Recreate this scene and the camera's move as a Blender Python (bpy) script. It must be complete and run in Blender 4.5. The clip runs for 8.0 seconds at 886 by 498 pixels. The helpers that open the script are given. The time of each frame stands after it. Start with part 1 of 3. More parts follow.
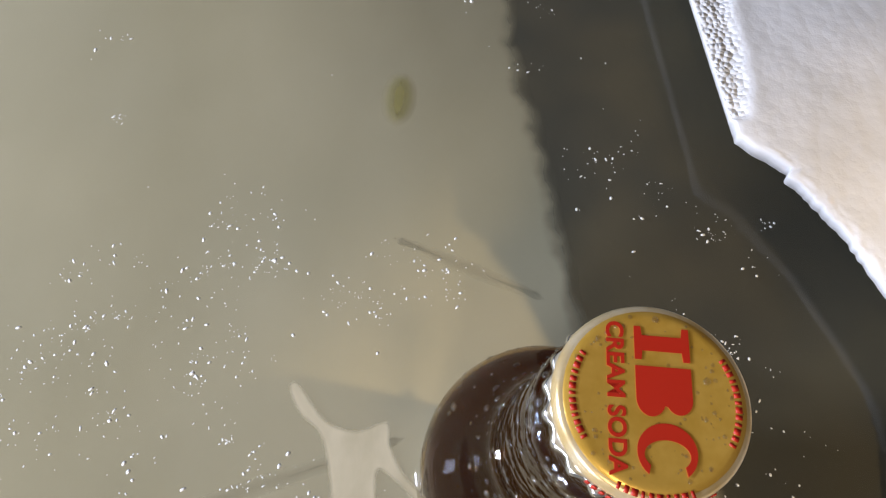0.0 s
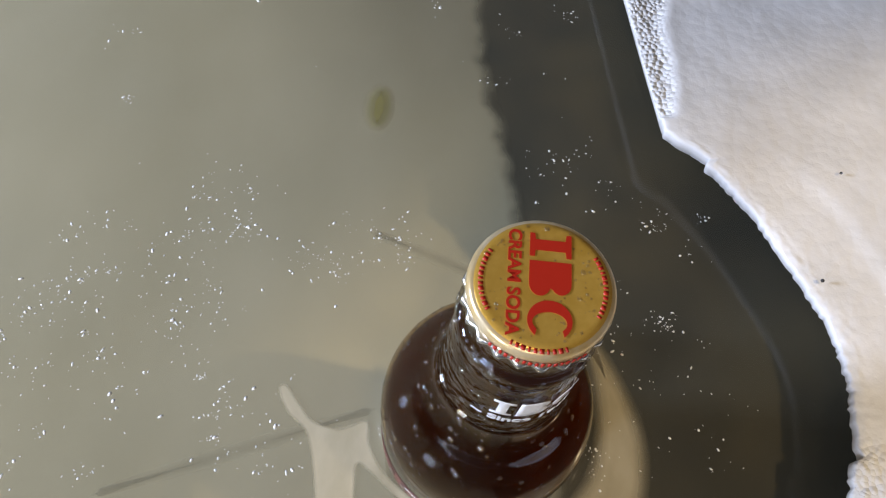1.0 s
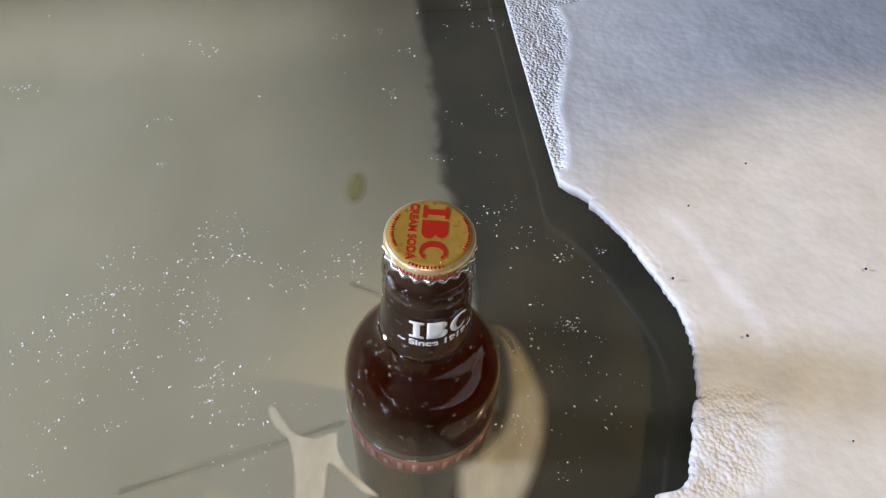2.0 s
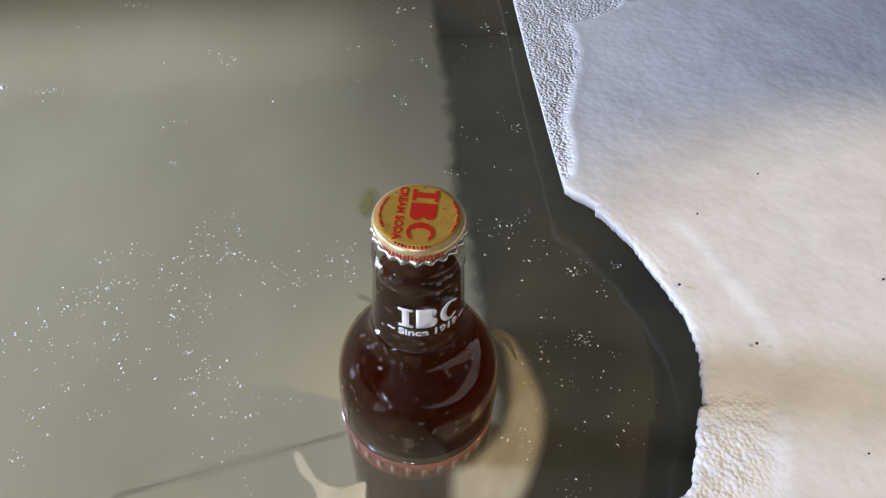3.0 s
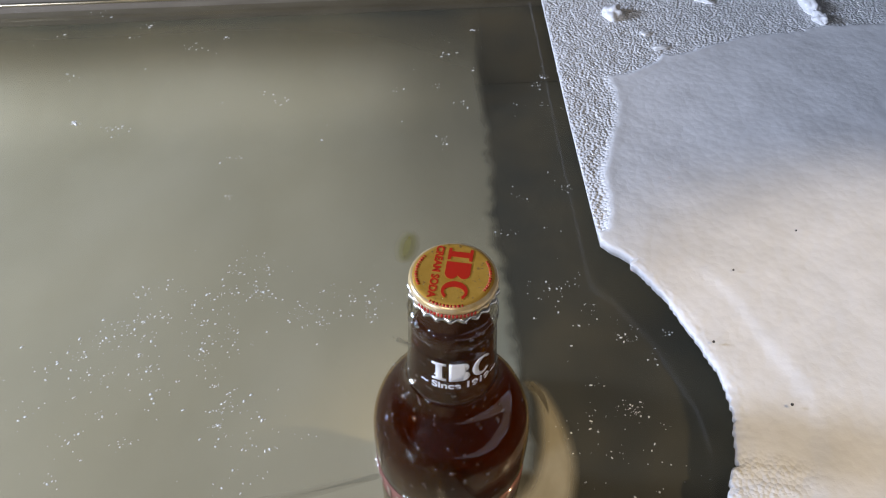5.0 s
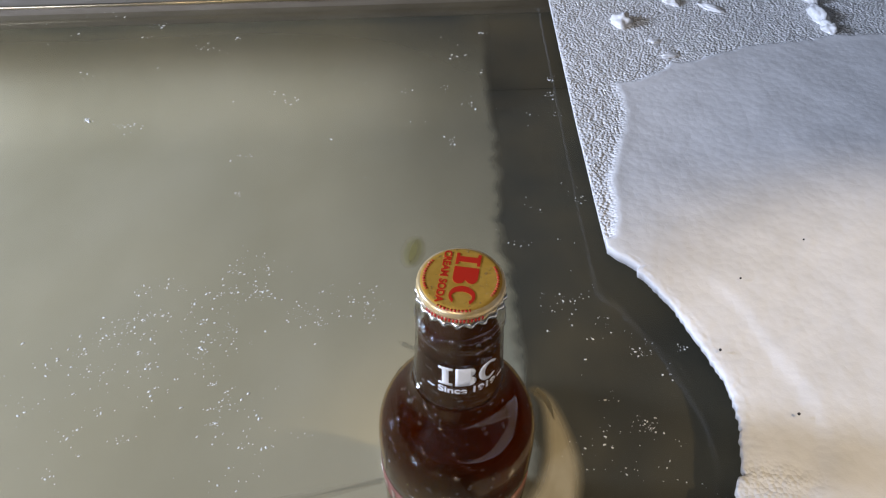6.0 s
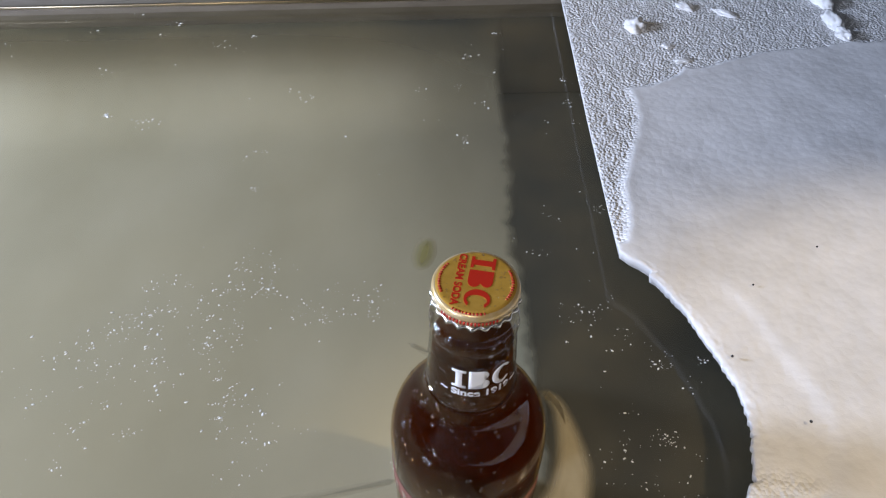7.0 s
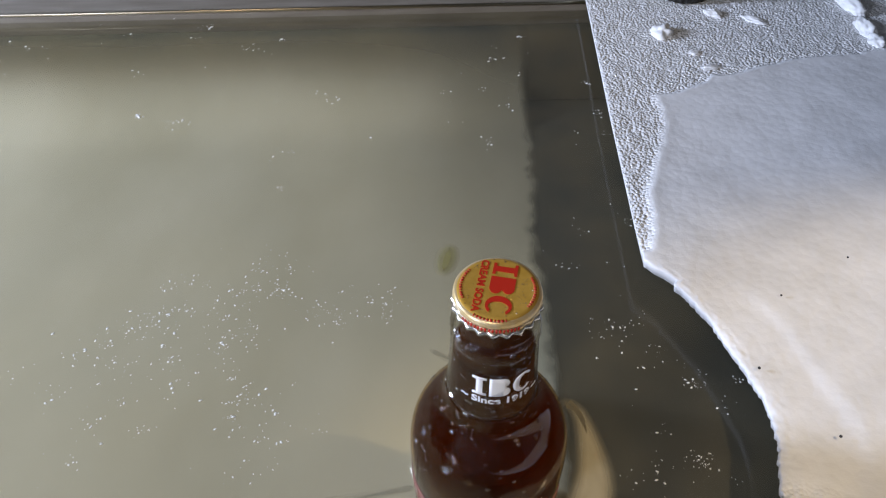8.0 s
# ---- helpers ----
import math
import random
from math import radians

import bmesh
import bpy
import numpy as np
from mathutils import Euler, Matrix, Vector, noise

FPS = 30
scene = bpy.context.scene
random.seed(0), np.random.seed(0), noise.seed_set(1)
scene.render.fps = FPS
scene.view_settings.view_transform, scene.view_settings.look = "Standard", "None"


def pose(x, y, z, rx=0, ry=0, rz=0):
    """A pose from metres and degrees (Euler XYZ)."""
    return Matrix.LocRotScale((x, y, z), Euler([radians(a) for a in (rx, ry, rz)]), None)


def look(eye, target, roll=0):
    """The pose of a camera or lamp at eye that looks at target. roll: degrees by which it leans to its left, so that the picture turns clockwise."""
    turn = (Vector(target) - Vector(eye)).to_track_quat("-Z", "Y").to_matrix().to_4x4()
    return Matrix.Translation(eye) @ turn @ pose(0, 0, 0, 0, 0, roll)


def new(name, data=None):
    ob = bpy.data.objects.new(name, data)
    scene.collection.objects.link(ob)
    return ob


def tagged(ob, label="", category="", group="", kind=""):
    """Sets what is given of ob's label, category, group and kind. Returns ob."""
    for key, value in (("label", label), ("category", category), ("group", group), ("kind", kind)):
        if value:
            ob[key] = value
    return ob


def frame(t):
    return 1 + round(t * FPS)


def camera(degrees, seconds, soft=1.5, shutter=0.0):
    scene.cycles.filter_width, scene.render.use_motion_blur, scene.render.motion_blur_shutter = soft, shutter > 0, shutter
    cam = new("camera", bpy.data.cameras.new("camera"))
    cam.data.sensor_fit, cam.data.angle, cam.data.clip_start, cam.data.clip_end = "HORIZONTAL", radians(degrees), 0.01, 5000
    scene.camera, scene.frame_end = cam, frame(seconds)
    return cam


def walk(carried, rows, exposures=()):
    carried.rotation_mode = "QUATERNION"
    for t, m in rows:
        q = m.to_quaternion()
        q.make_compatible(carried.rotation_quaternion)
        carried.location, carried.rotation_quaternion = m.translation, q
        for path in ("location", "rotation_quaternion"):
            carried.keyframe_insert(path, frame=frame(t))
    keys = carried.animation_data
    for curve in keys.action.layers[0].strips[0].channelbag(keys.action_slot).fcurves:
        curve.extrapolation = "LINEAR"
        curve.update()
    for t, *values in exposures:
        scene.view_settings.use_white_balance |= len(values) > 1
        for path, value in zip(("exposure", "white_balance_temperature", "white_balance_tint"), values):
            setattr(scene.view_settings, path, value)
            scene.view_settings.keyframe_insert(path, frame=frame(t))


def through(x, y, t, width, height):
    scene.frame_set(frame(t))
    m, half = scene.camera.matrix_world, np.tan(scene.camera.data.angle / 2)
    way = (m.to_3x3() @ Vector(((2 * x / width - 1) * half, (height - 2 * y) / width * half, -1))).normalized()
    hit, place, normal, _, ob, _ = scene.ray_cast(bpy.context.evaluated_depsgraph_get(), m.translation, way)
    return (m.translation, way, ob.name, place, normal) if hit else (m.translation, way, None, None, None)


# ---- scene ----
cam = camera(66.0, 8.0, soft=1.2)
PATH = [
    (0.0, (-0.02892, -0.02009, 0.19223), (-0.03020, 0.14133, -0.17375), 4.14),
    (0.5, (-0.02185, -0.03392, 0.19457), (-0.02067, 0.13151, -0.16962), 5.41),
    (1.0, (-0.01852, -0.04961, 0.21125), (-0.01538, 0.12987, -0.14620), 6.38),
    (1.5, (-0.01364, -0.08801, 0.24627), (-0.01161, 0.12711, -0.09095), 4.41),
    (1.7, (-0.00645, -0.10458, 0.26109), (-0.00520, 0.12221, -0.06840), 4.00),
    (2.8, (0.02155, -0.13362, 0.24262), (0.00876, 0.12094, -0.06566), 2.33),
    (3.0, (0.01752, -0.13205, 0.24504), (-0.00098, 0.12478, -0.06106), 1.58),
    (3.5, (0.01850, -0.12966, 0.24883), (-0.00901, 0.13247, -0.05205), 0.46),
    (4.0, (0.01953, -0.13167, 0.25289), (-0.01573, 0.13406, -0.04400), -0.47),
    (4.5, (0.01957, -0.13167, 0.25576), (-0.02126, 0.13607, -0.03860), -0.89),
    (6.0, (0.01847, -0.13254, 0.25630), (-0.02870, 0.13803, -0.03450), -0.75),
    (6.5, (0.01837, -0.13142, 0.25828), (-0.03071, 0.14011, -0.03131), -0.66),
    (7.0, (0.01622, -0.13351, 0.25762), (-0.03543, 0.13702, -0.03246), -0.71),
    (7.5, (0.01523, -0.13255, 0.25509), (-0.04095, 0.13811, -0.03402), -1.09),
    (8.0, (0.01642, -0.13297, 0.25669), (-0.04887, 0.13777, -0.03043), -2.05),
]
walk(cam, [(t, look(eye, target, roll)) for t, eye, target, roll in PATH], exposures=[(0.0, 0.18, 7700, 17), (0.5, 0.02, 7600, 17), (1.0, 0.0, 7300, 16), (1.5, -0.04, 7150, 16), (3.0, -0.04, 7050, 16), (8.0, -0.02, 7100, 16)])

# ---- light ----
TURN = radians(12.0)          # the basin stands turned by twelve degrees


def uv(u, v, z=0.0):
    """A place in the basin's own axes."""
    c, s = math.cos(TURN), math.sin(TURN)
    return Vector((u * c - v * s, u * s + v * c, z))


world = bpy.data.worlds.new("room_air")
scene.world = world
world.use_nodes = True
world.node_tree.nodes["Background"].inputs[0].default_value = (0.75, 0.8, 0.9, 1)
world.node_tree.nodes["Background"].inputs[1].default_value = 0.05


def area_lamp(name, place, target, power, size, colour, size_y=None):
    data = bpy.data.lights.new(name, "AREA")
    data.energy, data.size, data.color = power, size, colour
    if size_y:
        data.shape, data.size_y = "RECTANGLE", size_y
    ob = new(name, data)
    ob.matrix_world = look(place, target)
    return ob


area_lamp("window_light", (-0.95, -1.04, 0.54), (0.0, 0.1, 0), 13, 0.27, (0.64, 0.77, 1.0), 0.29)
area_lamp("side_window_light", (-1.38, -0.04, 0.50), (0.1, 0.2, 0), 35, 0.19, (0.53, 0.69, 1.0), 0.24)


def spot_lamp(name, place, target, power, cone, soft, colour, bulb):
    data = bpy.data.lights.new(name, "SPOT")
    data.energy, data.spot_size, data.spot_blend, data.color, data.shadow_soft_size = power, radians(cone), soft, colour, bulb
    ob = new(name, data)
    ob.matrix_world = look(place, target)
    return ob


# Unseen fill spot, added and aimed to brighten the basin floor.
spot_lamp("floor_fill", (-0.10, -0.74, 1.02), (-0.32, 0.14, 0), 19, 43, 0.45, (1.0, 0.86, 0.62), 0.11)
# Unseen warm spot, added so its cone edge borders the warm ice.
spot_lamp("ice_warm_spot", (0.95, -0.10, 1.2), (0.30, -0.075, 0), 46, 23, 0.25, (1.0, 0.83, 0.52), 0.03)


# ---- materials ----
def material(name, colour, rough=0.5, metal=0.0, **more):
    m = bpy.data.materials.new(name)
    m.use_nodes = True
    b = m.node_tree.nodes["Principled BSDF"]
    b.inputs["Base Color"].default_value = (*colour, 1)
    b.inputs["Roughness"].default_value = rough
    b.inputs["Metallic"].default_value = metal
    for key, value in more.items():
        b.inputs[key.replace("_", " ")].default_value = value
    return m


def grain(m, scale, low, high, detail=6.0, stretch=(1, 1, 1)):
    """Varies the base colour between two colours with noise."""
    n, l = m.node_tree.nodes, m.node_tree.links
    co, mp, tex, ramp = n.new("ShaderNodeTexCoord"), n.new("ShaderNodeMapping"), n.new("ShaderNodeTexNoise"), n.new("ShaderNodeValToRGB")
    mp.inputs["Scale"].default_value = stretch
    tex.inputs["Scale"].default_value, tex.inputs["Detail"].default_value = scale, detail
    ramp.color_ramp.elements[0].position, ramp.color_ramp.elements[1].position = 0.3, 0.7
    ramp.color_ramp.elements[0].color, ramp.color_ramp.elements[1].color = (*low, 1), (*high, 1)
    l.new(co.outputs["Object"], mp.inputs[0])
    l.new(mp.outputs[0], tex.inputs["Vector"])
    l.new(tex.outputs[0], ramp.inputs[0])
    l.new(ramp.outputs[0], n["Principled BSDF"].inputs["Base Color"])
    return m


def bumps(m, *layers):
    """Adds layers of relief, each (kind of texture, scale, height in metres, strength)."""
    n, l = m.node_tree.nodes, m.node_tree.links
    co = n.new("ShaderNodeTexCoord")
    last = None
    for kind, scale, height, strength in layers:
        tex = n.new("ShaderNodeTexNoise" if kind == "noise" else "ShaderNodeTexVoronoi")
        tex.inputs["Scale"].default_value = scale
        b = n.new("ShaderNodeBump")
        b.inputs["Distance"].default_value, b.inputs["Strength"].default_value = height, strength
        b.invert = kind != "noise"
        l.new(co.outputs["Object"], tex.inputs["Vector"])
        l.new(tex.outputs[0], b.inputs["Height"])
        if last:
            l.new(last.outputs[0], b.inputs["Normal"])
        last = b
    l.new(last.outputs[0], n["Principled BSDF"].inputs["Normal"])
    return m


steel = bumps(grain(material("brushed_steel", (0.5, 0.49, 0.46), 0.38, 1.0), 30, (0.42, 0.41, 0.38), (0.58, 0.57, 0.54), stretch=(1, 1, 12)), ("noise", 260, 0.0004, 0.25))
ledge_paint = bumps(grain(material("brown_ledge_paint", (0.17, 0.15, 0.12), 0.5), 25, (0.14, 0.12, 0.095), (0.20, 0.18, 0.15), stretch=(1, 6, 6)), ("noise", 300, 0.0004, 0.2))
bead_steel = material("dull_bead_steel", (0.42, 0.36, 0.26), 0.3, 1.0)
bright_steel = material("polished_steel", (0.85, 0.83, 0.78), 0.22, 1.0)
# Dark tone puts the ice sheet's shadow into the floor and back wall.
shadow_floor = bumps(grain(material("shadow_dark_floor", (0.05, 0.05, 0.045), 0.8), 14, (0.075, 0.076, 0.068), (0.165, 0.138, 0.090), detail=2.0), ("noise", 90, 0.001, 0.3))
basin_paint = bumps(grain(material("basin_enamel", (0.4, 0.39, 0.34), 0.45), 18, (0.3, 0.29, 0.25), (0.44, 0.42, 0.37)), ("noise", 120, 0.0006, 0.2))
wall_paint = bumps(grain(material("wall_paint", (0.25, 0.24, 0.22), 0.8), 3, (0.2, 0.19, 0.175), (0.28, 0.27, 0.25)), ("noise", 90, 0.002, 0.2))
frame_paint = bumps(grain(material("frame_paint", (0.5, 0.5, 0.48), 0.5), 20, (0.44, 0.44, 0.42), (0.54, 0.54, 0.52)), ("noise", 200, 0.0005, 0.2))
pane_glass = material("pane_glass", (1, 1, 1), 0.0, Transmission_Weight=1.0, IOR=1.45)
floor_tile = bumps(grain(material("floor_screed", (0.3, 0.29, 0.27), 0.6), 6, (0.22, 0.21, 0.2), (0.34, 0.33, 0.3)), ("noise", 60, 0.002, 0.3))
frost = bumps(grain(material("frost", (0.7, 0.7, 0.7), 0.6), 55, (0.66, 0.66, 0.655), (0.76, 0.76, 0.76)), ("cells", 560, 0.0011, 0.0), ("cells", 210, 0.0008, 0.2), ("noise", 420, 0.0008, 0.12), ("noise", 1500, 0.0004, 0.12))
n, l = frost.node_tree.nodes, frost.node_tree.links
pebble = n.new("ShaderNodeAttribute")
pebble.attribute_name = "pebble"
l.new(pebble.outputs["Fac"], n["Bump"].inputs["Strength"])
grit = material("grit", (0.03, 0.03, 0.03), 0.8)
foam = material("foam", (0.85, 0.85, 0.82), 0.9)
rubber = bumps(material("black_rubber", (0.02, 0.018, 0.016), 0.5), ("noise", 300, 0.0005, 0.3))


def gloss_share(m, straight):
    """The share of light that a clear surface mirrors: a little straight on, all of it at a grazing angle."""
    n, l = m.node_tree.nodes, m.node_tree.links
    facing, steep, share = n.new("ShaderNodeLayerWeight"), n.new("ShaderNodeMath"), n.new("ShaderNodeMath")
    steep.operation, share.operation = "POWER", "MULTIPLY_ADD"
    steep.inputs[1].default_value, share.inputs[1].default_value, share.inputs[2].default_value = 5.0, 1 - straight, straight
    l.new(facing.outputs["Facing"], steep.inputs[0])
    l.new(steep.outputs[0], share.inputs[0])
    return share.outputs[0]


def clear(name, straight, tint=(1, 1, 1), rough=0.03, waves=0.0):
    """A clear surface: what lies behind shows through, tinted, under a gloss."""
    m = material(name, (1, 1, 1), 0.0)
    n, l = m.node_tree.nodes, m.node_tree.links
    behind, gloss, blend = n.new("ShaderNodeBsdfTransparent"), n.new("ShaderNodeBsdfGlossy"), n.new("ShaderNodeMixShader")
    behind.inputs[0].default_value, gloss.inputs["Roughness"].default_value = (*tint, 1), rough
    l.new(gloss_share(m, straight), blend.inputs[0])
    l.new(behind.outputs[0], blend.inputs[1])
    l.new(gloss.outputs[0], blend.inputs[2])
    l.new(blend.outputs[0], n["Material Output"].inputs[0])
    if waves:
        tex, wave = n.new("ShaderNodeTexNoise"), n.new("ShaderNodeBump")
        tex.inputs["Scale"].default_value, wave.inputs["Distance"].default_value, wave.inputs["Strength"].default_value = 260, 0.0015, waves
        l.new(n.new("ShaderNodeTexCoord").outputs["Object"], tex.inputs["Vector"])
        l.new(tex.outputs[0], wave.inputs["Height"])
        l.new(wave.outputs[0], gloss.inputs["Normal"])
    return m


cap_water = clear("cap_water", 0.22, rough=0.12)
bead_water = clear("bead_water", 0.12, rough=0.12)
body_glass = clear("body_glass", 0.06, (0.80, 0.58, 0.26), 0.03)
glass = clear("neck_glass", 0.07, (0.88, 0.86, 0.80), 0.03, 0.4)


def soda_brown(name):
    """Dark amber drink: partly clear, partly lit from within."""
    m = material(name, (0.010, 0.004, 0.003), 0.6)
    n, l = m.node_tree.nodes, m.node_tree.links
    clear, glow, first, second = n.new("ShaderNodeBsdfTransparent"), n.new("ShaderNodeBsdfTranslucent"), n.new("ShaderNodeMixShader"), n.new("ShaderNodeMixShader")
    clear.inputs[0].default_value = (0.55, 0.20, 0.03, 1)
    glow.inputs[0].default_value = (0.80, 0.36, 0.03, 1)
    n["Principled BSDF"].inputs["Specular IOR Level"].default_value = 0.0
    first.inputs[0].default_value, second.inputs[0].default_value = 0.19, 0.30
    l.new(n["Principled BSDF"].outputs[0], first.inputs[1])
    l.new(glow.outputs[0], first.inputs[2])
    l.new(first.outputs[0], second.inputs[1])
    l.new(clear.outputs[0], second.inputs[2])
    l.new(second.outputs[0], n["Material Output"].inputs[0])
    return m


liquid = soda_brown("cream_soda")
gold = bumps(grain(material("gold_lacquer", (0.62, 0.35, 0.06), 0.28, 0.35), 300, (0.56, 0.31, 0.045), (0.68, 0.40, 0.08)), ("noise", 500, 0.0002, 0.15))
tin = bumps(material("bare_tin", (0.75, 0.74, 0.72), 0.25, 1.0), ("noise", 600, 0.0002, 0.2))
skirt_metal = grain(material("worn_skirt", (0.7, 0.62, 0.45), 0.28, 0.8), 260, (0.62, 0.44, 0.18), (0.80, 0.78, 0.74))
red_ink = material("red_ink", (0.50, 0.022, 0.008), 0.4)
# Slightly worn tin; the rim's bright glint is put into its colour too.
edge_glint_tin = bumps(grain(material("worn_glint_edge", (0.7, 0.60, 0.42), 0.30, 0.45), 110, (0.60, 0.38, 0.10), (0.76, 0.66, 0.48)), ("noise", 700, 0.0002, 0.2))
white_ink = material("white_ink", (0.82, 0.83, 0.86), 0.45)
label_red = grain(material("label_red", (0.42, 0.15, 0.14), 0.6), 200, (0.34, 0.12, 0.11), (0.46, 0.19, 0.18))
label_pale = material("label_pale", (0.50, 0.36, 0.33), 0.6)



def cloudy(m, through, tint):
    """Lets a share of the light straight through a cloudy, shiny surface."""
    n, l = m.node_tree.nodes, m.node_tree.links
    clear, blend = n.new("ShaderNodeBsdfTransparent"), n.new("ShaderNodeMixShader")
    clear.inputs[0].default_value = (*tint, 1)
    blend.inputs[0].default_value = through
    l.new(n["Principled BSDF"].outputs[0], blend.inputs[1])
    l.new(clear.outputs[0], blend.inputs[2])
    l.new(blend.outputs[0], n["Material Output"].inputs[0])
    return m


def covered(m):
    """Lets a layer fade out where the mesh says that it covers less."""
    n, l = m.node_tree.nodes, m.node_tree.links
    clear, blend, cover = n.new("ShaderNodeBsdfTransparent"), n.new("ShaderNodeMixShader"), n.new("ShaderNodeAttribute")
    cover.attribute_name = "cover"
    l.new(cover.outputs["Fac"], blend.inputs[0])
    l.new(clear.outputs[0], blend.inputs[1])
    l.new(n["Principled BSDF"].outputs[0], blend.inputs[2])
    l.new(blend.outputs[0], n["Material Output"].inputs[0])
    return m


# murky water, and the pale layer that paints the lit part of the floor below it
def murky_water(name, murk):
    """Slightly clouded water: the floor shows through it, under a thin gloss."""
    m = grain(material(name, (0.1, 0.1, 0.08), 1.0, Specular_IOR_Level=0.0), 16, (0.066, 0.070, 0.060), (0.150, 0.135, 0.090), detail=2.0)
    cloudy(m, 1 - murk, (0.93, 0.91, 0.84))
    n, l = m.node_tree.nodes, m.node_tree.links
    gloss, top, co, last = n.new("ShaderNodeBsdfGlossy"), n.new("ShaderNodeMixShader"), n.new("ShaderNodeTexCoord"), None
    gloss.inputs["Roughness"].default_value = 0.03
    for scale, height, strength in ((14, 0.002, 0.03), (60, 0.0005, 0.03)):
        tex, b = n.new("ShaderNodeTexNoise"), n.new("ShaderNodeBump")
        tex.inputs["Scale"].default_value, b.inputs["Distance"].default_value, b.inputs["Strength"].default_value = scale, height, strength
        l.new(co.outputs["Object"], tex.inputs["Vector"])
        l.new(tex.outputs[0], b.inputs["Height"])
        if last:
            l.new(last.outputs[0], b.inputs["Normal"])
        last = b
    l.new(last.outputs[0], gloss.inputs["Normal"])
    l.new(gloss_share(m, 0.022), top.inputs[0])
    l.new(n["Mix Shader"].outputs[0], top.inputs[1])
    l.new(gloss.outputs[0], top.inputs[2])
    l.new(top.outputs[0], n["Material Output"].inputs[0])
    return m


water = murky_water("murky_water", 0.26)
# Pale where the floor is lit; the ice sheet's shadow is left uncovered.
silt = grain(material("pale_lit_floor", (0.5, 0.48, 0.38), 0.95, Specular_IOR_Level=0.1), 6, (0.58, 0.55, 0.42), (0.70, 0.67, 0.54), detail=5.0, stretch=(1.8, 1.0, 1))
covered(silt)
dark_line = covered(material("dark_line", (0.07, 0.065, 0.05), 0.3))
yellow_film = covered(grain(material("yellow_film", (0.5, 0.46, 0.1), 0.3), 120, (0.45, 0.42, 0.10), (0.55, 0.5, 0.12)))
# Pale colour for reflected and fallen light painted on the water.
pale_light = grain(material("pale_light", (0.45, 0.4, 0.27), 0.15, IOR=1.33), 60, (0.46, 0.41, 0.28), (0.62, 0.56, 0.41), detail=4.0, stretch=(1.6, 0.8, 1))
covered(pale_light)


# ---- building ----
def thing(name, bm, mat, m=Matrix(), label="", category="", group="", kind="", smooth=True):
    """Links a bmesh as a top-level object, or an Empty where bm is None."""
    data = None
    if bm is not None:
        data = bpy.data.meshes.new(name)
        bm.to_mesh(data)
        bm.free()
        data.materials.append(mat)
        data.polygons.foreach_set("use_smooth", [smooth] * len(data.polygons))
    ob = new(name, data)
    ob.matrix_world = m
    return tagged(ob, label, category, group, kind)


def part(name, bm, mat, parent, label="", m=Matrix(), smooth=True, kind=""):
    ob = thing(name, bm, mat, Matrix(), label, kind=kind, smooth=smooth)
    ob.parent = parent
    ob.matrix_basis = m
    return ob


def box(bm, lo, hi, bevel=0.0):
    m = Matrix.LocRotScale([(a + b) / 2 for a, b in zip(lo, hi)], None, [b - a for a, b in zip(lo, hi)])
    made = bmesh.ops.create_cube(bm, size=1, matrix=m)["verts"]
    if bevel:
        edges = list({e for v in made for e in v.link_edges})
        bmesh.ops.bevel(bm, geom=edges, offset=bevel, segments=3, affect="EDGES", profile=0.5)
    return bm


def boxed(lo, hi, bevel=0.0):
    return box(bmesh.new(), lo, hi, bevel)


def lathe(bm, profile, steps=64, wave=None):
    """Turns a profile of (radius, height) round z; wave(angle, radius, height) may change the radius."""
    rings = []
    for r, z in profile:
        ring = []
        for i in range(steps):
            a = 2 * math.pi * i / steps
            q = wave(a, r, z) if wave else r
            ring.append(bm.verts.new((q * math.cos(a), q * math.sin(a), z)))
        rings.append(ring)
    for a, b in zip(rings, rings[1:]):
        for i in range(steps):
            j = (i + 1) % steps
            bm.faces.new((a[i], a[j], b[j], b[i]))
    for ring, flip in ((rings[0], True), (rings[-1], False)):
        bm.faces.new(ring[::-1] if flip else ring)
    bmesh.ops.recalc_face_normals(bm, faces=bm.faces)
    return bm


def smooth_profile(points, steps=6):
    """A rounder profile through the points (Catmull-Rom)."""
    out = []
    for i in range(len(points) - 1):
        p0, p1, p2, p3 = (Vector(points[max(0, min(len(points) - 1, k))]) for k in (i - 1, i, i + 1, i + 2))
        for k in range(steps):
            t = k / steps
            out.append(tuple(0.5 * (2 * p1 + (p2 - p0) * t + (2 * p0 - 5 * p1 + 4 * p2 - p3) * t * t + (3 * p1 - p0 - 3 * p2 + p3) * t ** 3)))
    return out + [tuple(points[-1])]


